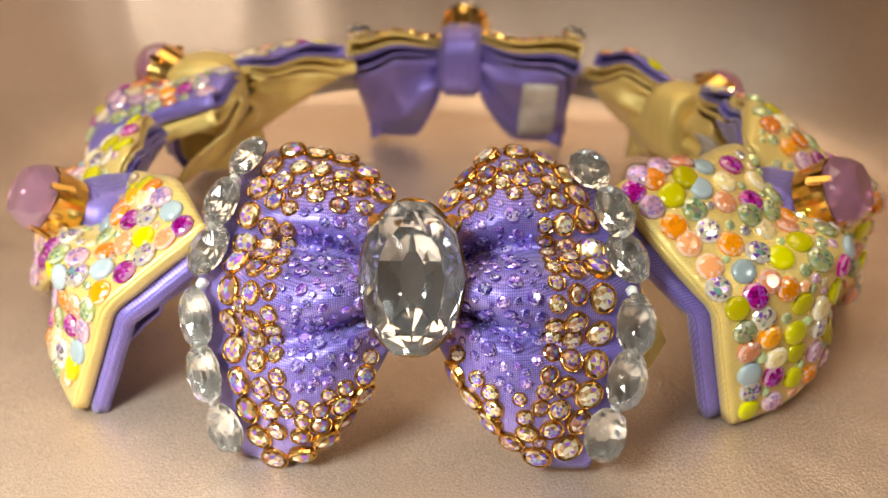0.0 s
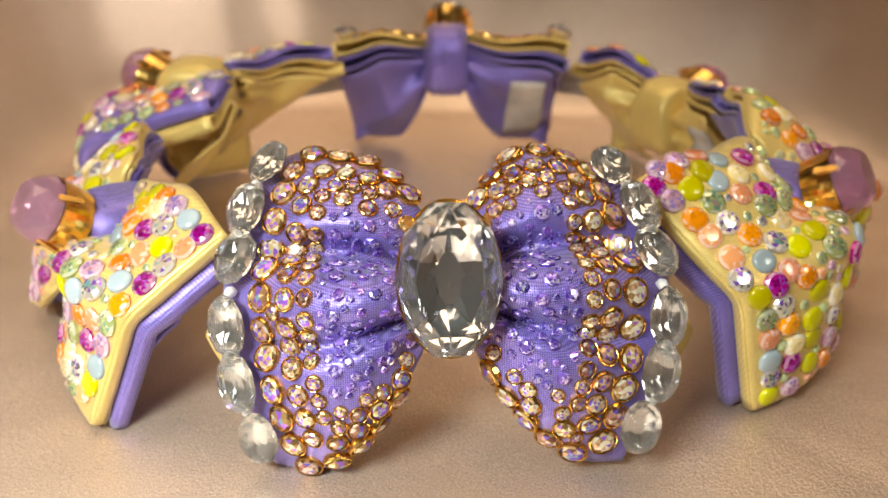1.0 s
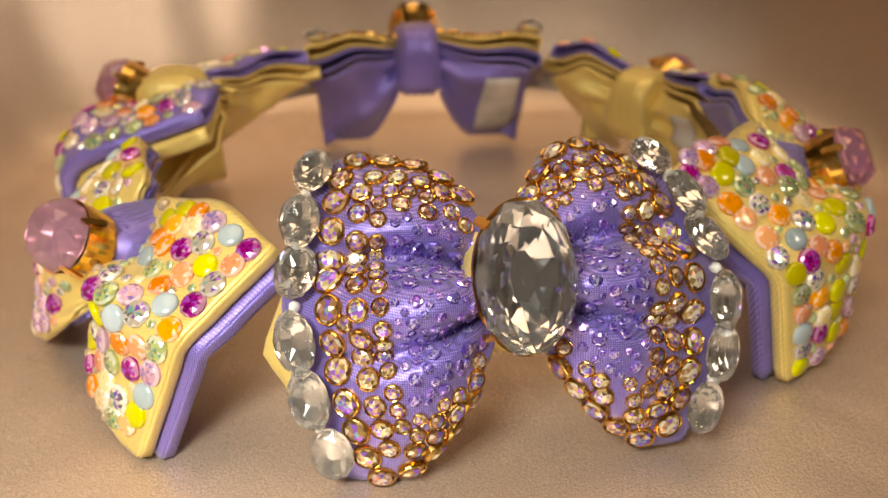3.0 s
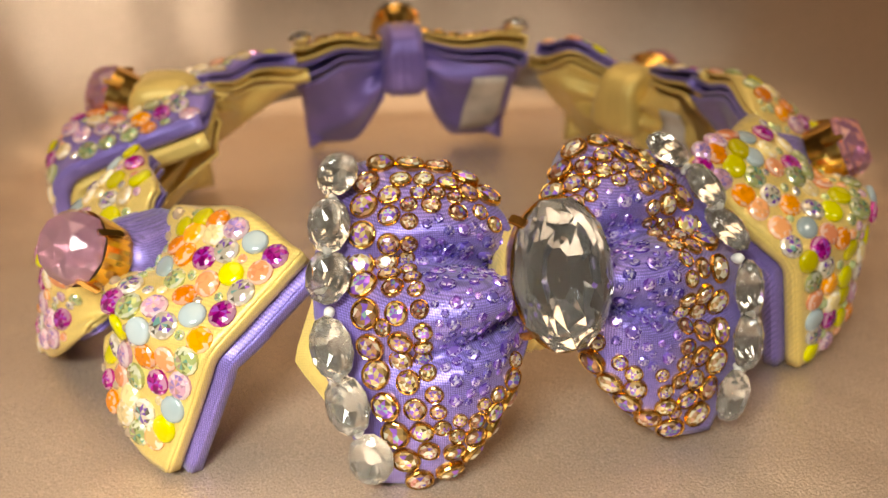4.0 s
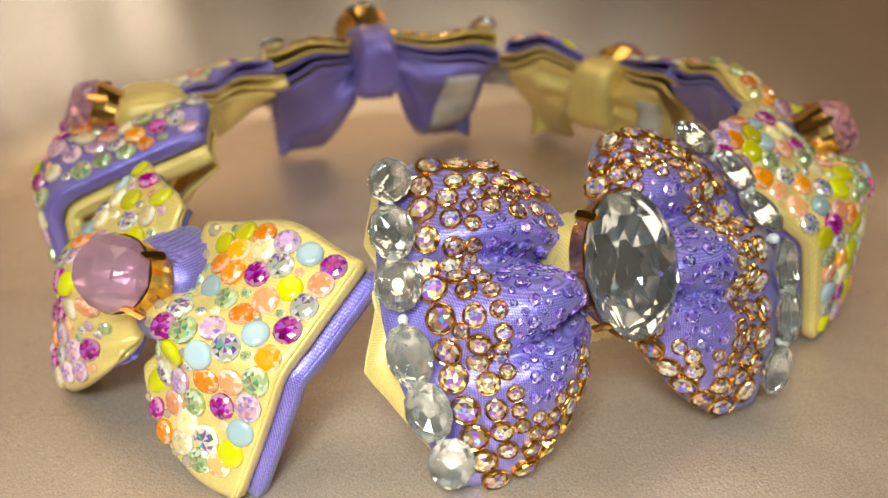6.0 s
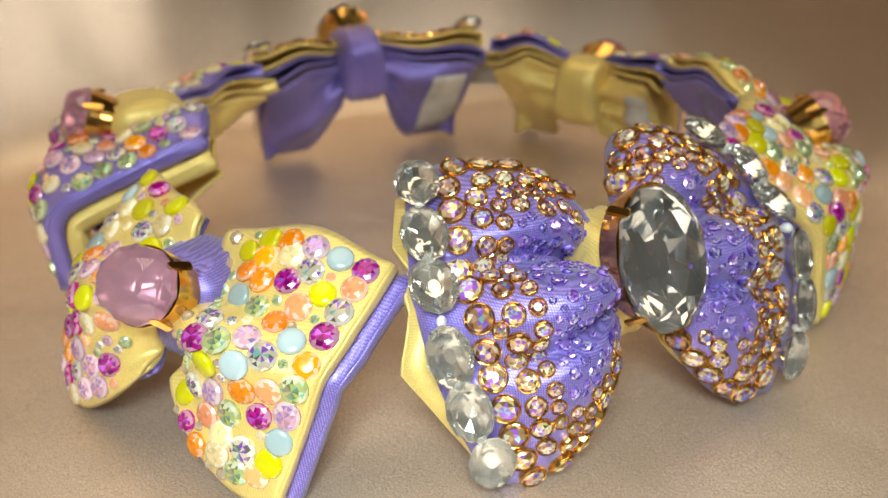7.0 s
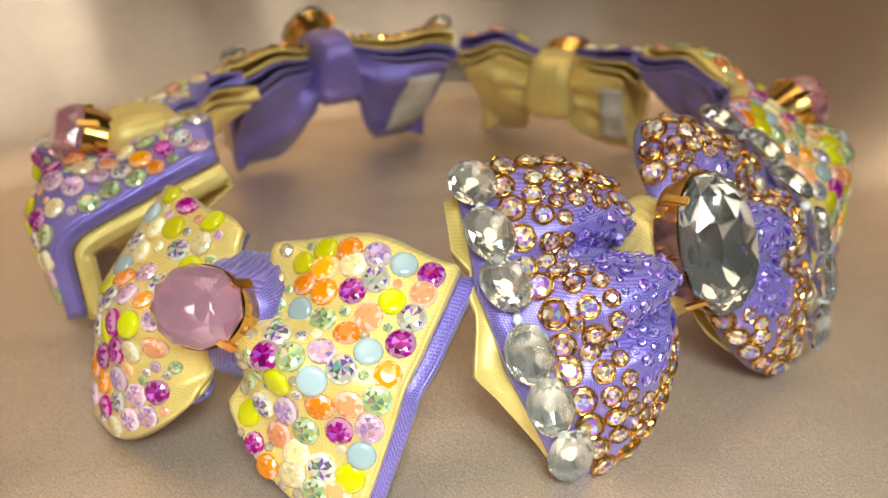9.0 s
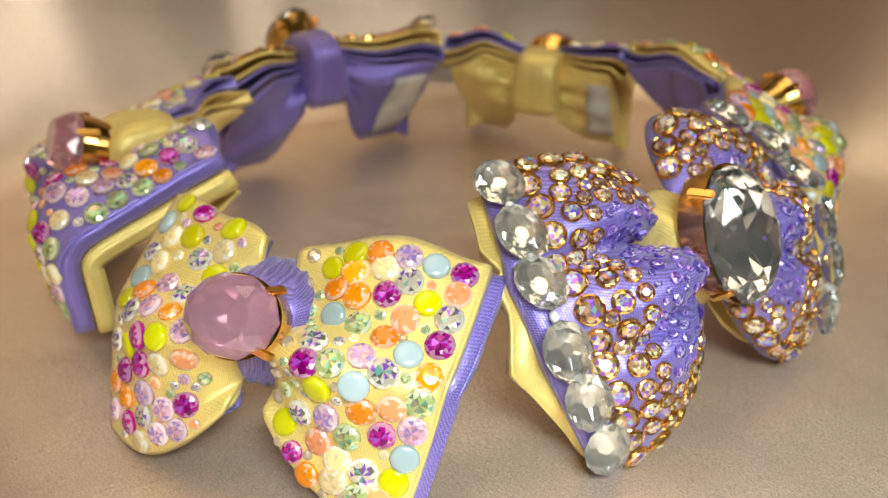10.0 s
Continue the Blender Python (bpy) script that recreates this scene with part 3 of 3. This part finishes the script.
def gold_bow(name, b, first, second, label, longer, seed, patches=(), hang=False):
    rng = random.Random(seed)
    ob = build_bow(name, b, first, second, label, longer, patches, 1.5 if hang else 1.0, hang)
    build_knot(b, ob, second)
    oval, loop = oval_mesh(), thread_mesh()
    for side in (-1, 1):
        seats = [b.seat(side, 0.905, 0.15 + 0.775 * i / 5, 0.0070, math.pi / 2 + rng.uniform(-0.15, 0.15), 0.0030) for i in range(6)]
        for m in seats:
            child("oval_crystal", oval, ob, m, "clear faceted oval crystal")
        for m, o in zip(seats, seats[1:]):
            child("thread", loop, ob, Matrix.Translation((m.translation + o.translation) / 2 + b.normal(side, 0.9, 0.5) * 0.0004) @ m.to_3x3().normalized().to_4x4() @ Matrix.Diagonal((1.2, 1.2, 1.2, 1)), "pale sewing thread")
        laid = []
        for s_out, inset, r in ((0.780, 0.0028, 0.0033), (0.655, 0.0086, 0.0026), (0.560, 0.0130, 0.0020)):
            for s, q in round_the_fan(b, side, s_out, inset):
                p = b.face(side, s, q)
                if any((p - o).length < (0.94 if w == r else 0.80) * (r + w) for o, w in laid):
                    continue
                laid.append((p, r))
                size = r * rng.uniform(0.92, 1.03)
                m = b.seat(side, s, q, size, rng.uniform(0, 1)) @ Matrix.Rotation(rng.uniform(-0.13, 0.13), 4, "X") @ Matrix.Rotation(rng.uniform(-0.13, 0.13), 4, "Y")
                child("gold_rimmed_stone", rng.choice(GEM_GOLD), ob, m)
        for i in range(900):
            s, q, r = rng.uniform(0.14, 0.80), rng.uniform(0.03, 0.97), rng.choice((0.0022, 0.0019, 0.0016))
            p = b.face(side, s, q)
            if (s > 0.55 or abs(q - 0.5) > 0.31) and all((p - o).length > 0.88 * (r + w) for o, w in laid):
                laid.append((p, r))
                child("gold_rimmed_stone", rng.choice(GEM_GOLD), ob, b.seat(side, s, q, r, rng.uniform(0, 1)))
        fan = []
        for i in range(2600):
            s, q, r = rng.uniform(0.06, 0.53), rng.uniform(0.14, 0.86), rng.choice((0.0009, 0.0012, 0.0015, 0.0018))
            p = b.face(side, s, q)
            if all((p - o).length > 1.0 * (r + w) for o, w in laid) and all((p - o).length > 1.0 * (r + w) for o, w in fan):
                fan.append((p, r))
                m = b.seat(side, s, q, r, rng.uniform(0, 1)) @ Matrix.Rotation(rng.uniform(-0.2, 0.2), 4, "X")
                child("violet_rhinestone", rng.choice(GEM_VIOLET), ob, m)
    return ob


FRONT = Bow(1.1, 0.1046, -0.0044, (0.0382, 0.0384), 0.0726, 65.4, 0.015, (0.012, 0.016), 0.263, (-0.0122, 0.0386), 10.2, (0.10, 0.95), (-0.02, 0.02), 0.34, 0.85, 0.019, (0.0017, -0.0034))
LEFT = Bow(57.5, 0.1212, -0.0098, (0.0353, 0.0447), 0.0606, 56.7, 0.006, (-0.086, 0.194), 0.044, (-0.0175, 0.0329), 19.8, (0.46, 0.56), (0.017, 0.019), 0.72, 0.85, 0.004, (0.0083, -0.0012))
RIGHT = Bow(-56.0, 0.1188, 0.0068, (0.0449, 0.0433), 0.0674, 53.8, 0.010, (-0.012, -0.022), 0.085, (-0.0167, 0.0365), 11.6, (0.42, 0.52), (0.003, -0.026), 0.75, 0.7, 0.004, (0.0110, 0.0099))
BACK_LEFT = Bow(100.6, 0.1122, -0.0210, (0.0374, 0.0269), 0.0781, 69.9, 0.010, (-0.013, -0.176), 0.067, (-0.0186, 0.0446), -1.2, (0.33, 0.50), (0, 0.12), 0.7, 0.6, 0.004, (0.0198, -0.0041))
BACK_BOW = Bow(186.5, 0.1027, 0.0028, (0.0473, 0.0431), 0.0600, 63.9, 0.004, (0.12, 0.12), 0.0, (-0.0094, 0.0425), 2.2, pinch=0.22, full=1.25, curl=(0.0019, 0))
BACK_RIGHT = Bow(-116.5, 0.1140, -0.0011, (0.0369, 0.0381), 0.0572, 66.0, 0.004, (0.1, 0.1), 0.0, (-0.0136, 0.0327), 1.3, pinch=0.25, full=1.2, curl=(0.0011, 0.0026))

front = gold_bow("bow", FRONT, M_PURPLE, M_YELLOW, "lilac satin bow edged with gold-rimmed stones", notched, 1)
build_jewel(FRONT, front, 0.0108, 0.0162, M_GLASS, 24, 0.0118, 0.0078, "clear_stone", "large faceted clear oval crystal")
LEFT_STONES = [("M", 0.9, 0.93), ("B", 0.75, 0.93), ("L", 0.61, 0.93), ("W", 0.51, 0.88), ("O", 0.36, 0.86), ("C", 0.65, 0.85), ("P", 0.9, 0.85), ("Y", 0.77, 0.79), ("M", 0.56, 0.79), ("O", 0.41, 0.77), ("B", 0.31, 0.69), ("C", 0.9, 0.75), ("P", 0.69, 0.72), ("G", 0.46, 0.67), ("O", 0.62, 0.64), ("M", 0.9, 0.65), ("B", 0.77, 0.6), ("L", 0.56, 0.57), ("C", 0.3, 0.58), ("M", 0.3, 0.51), ("G", 0.43, 0.53), ("Y", 0.38, 0.44), ("C", 0.69, 0.53), ("O", 0.91, 0.54), ("B", 0.57, 0.48), ("G", 0.9, 0.46), ("P", 0.77, 0.43), ("O", 0.62, 0.4), ("L", 0.44, 0.34), ("M", 0.75, 0.33), ("L", 0.9, 0.36), ("P", 0.41, 0.23), ("G", 0.57, 0.3), ("B", 0.9, 0.26), ("W", 0.54, 0.2), ("C", 0.7, 0.19), ("Y", 0.88, 0.17), ("W", 0.54, 0.12), ("G", 0.7, 0.1), ("P", 0.83, 0.12), ("Y", 0.33, 0.93), ("O", 0.46, 0.93), ("Y", 0.17, 0.17)]
RIGHT_STONES = [("M", 0.95, 0.95), ("O", 0.83, 0.96), ("Y", 0.69, 0.93), ("L", 0.87, 0.99), ("L", 0.74, 0.99), ("P", 0.59, 0.99), ("M", 0.33, 0.93), ("Y", 0.82, 0.89), ("B", 0.67, 0.88), ("W", 0.51, 0.88), ("L", 0.93, 0.88), ("O", 0.91, 0.79), ("G", 0.78, 0.82), ("P", 0.62, 0.81), ("G", 0.56, 0.74), ("M", 0.48, 0.78), ("P", 0.91, 0.72), ("C", 0.8, 0.74), ("O", 0.75, 0.67), ("W", 0.54, 0.67), ("C", 0.7, 0.61), ("Y", 0.65, 0.57), ("P", 0.91, 0.62), ("B", 0.82, 0.57), ("P", 0.77, 0.51), ("C", 0.95, 0.54), ("M", 0.85, 0.48), ("O", 0.72, 0.47), ("Y", 0.93, 0.46), ("Y", 0.64, 0.4), ("C", 0.83, 0.4), ("O", 0.8, 0.32), ("P", 0.9, 0.29), ("W", 0.77, 0.23), ("B", 0.9, 0.2), ("M", 0.78, 0.16), ("C", 0.9, 0.13), ("Y", 0.91, 0.05), ("G", 0.91, 0.37)]
multi_bow("bow", LEFT, M_YELLOW, M_PURPLE, "yellow satin bow with lilac knot and mixed stones", 36, {1: LEFT_STONES}, 2)
multi_bow("bow", RIGHT, M_YELLOW, M_PURPLE, "yellow satin bow with lilac knot and mixed stones", 30, {-1: RIGHT_STONES}, 3)
multi_bow("bow", BACK_LEFT, M_PURPLE, M_YELLOW, "lilac satin bow with yellow knot and mixed stones", 22, {}, 4, (), True)
multi_bow("bow", BACK_RIGHT, M_PURPLE, M_YELLOW, "lilac satin bow with yellow knot and mixed stones", 22, {}, 5, (-1,), True)
back = gold_bow("bow", BACK_BOW, M_YELLOW, M_PURPLE, "yellow satin bow with lilac knot and gold-rimmed stones", 1.03, 6, (-1,), True)
build_jewel(BACK_BOW, back, 0.0108, 0.0150, M_GLASS, 35, 0.015, 0.003, "clear_stone", "large faceted clear oval crystal")


def build_strap():
    """The pale band on which the bows are sewn, inside the ring."""
    verts, faces, n = [], [], 96
    for i in range(n):
        a = math.pi * (0.62 + 0.76 * i / (n - 1))
        for r, z in ((0.1005, 0.024), (0.0985, 0.036), (0.0977, 0.036), (0.0997, 0.024)):
            verts.append((r * math.sin(a), -r * math.cos(a), z))
    for i in range(n - 1):
        j = i + 1
        for k in range(4):
            l = (k + 1) % 4
            faces.append((i * 4 + k, j * 4 + k, j * 4 + l, i * 4 + l))
    child("strap", mesh_of("strap", verts, faces, [M_TAPE]), collar, label="pale translucent collar band")


build_strap()
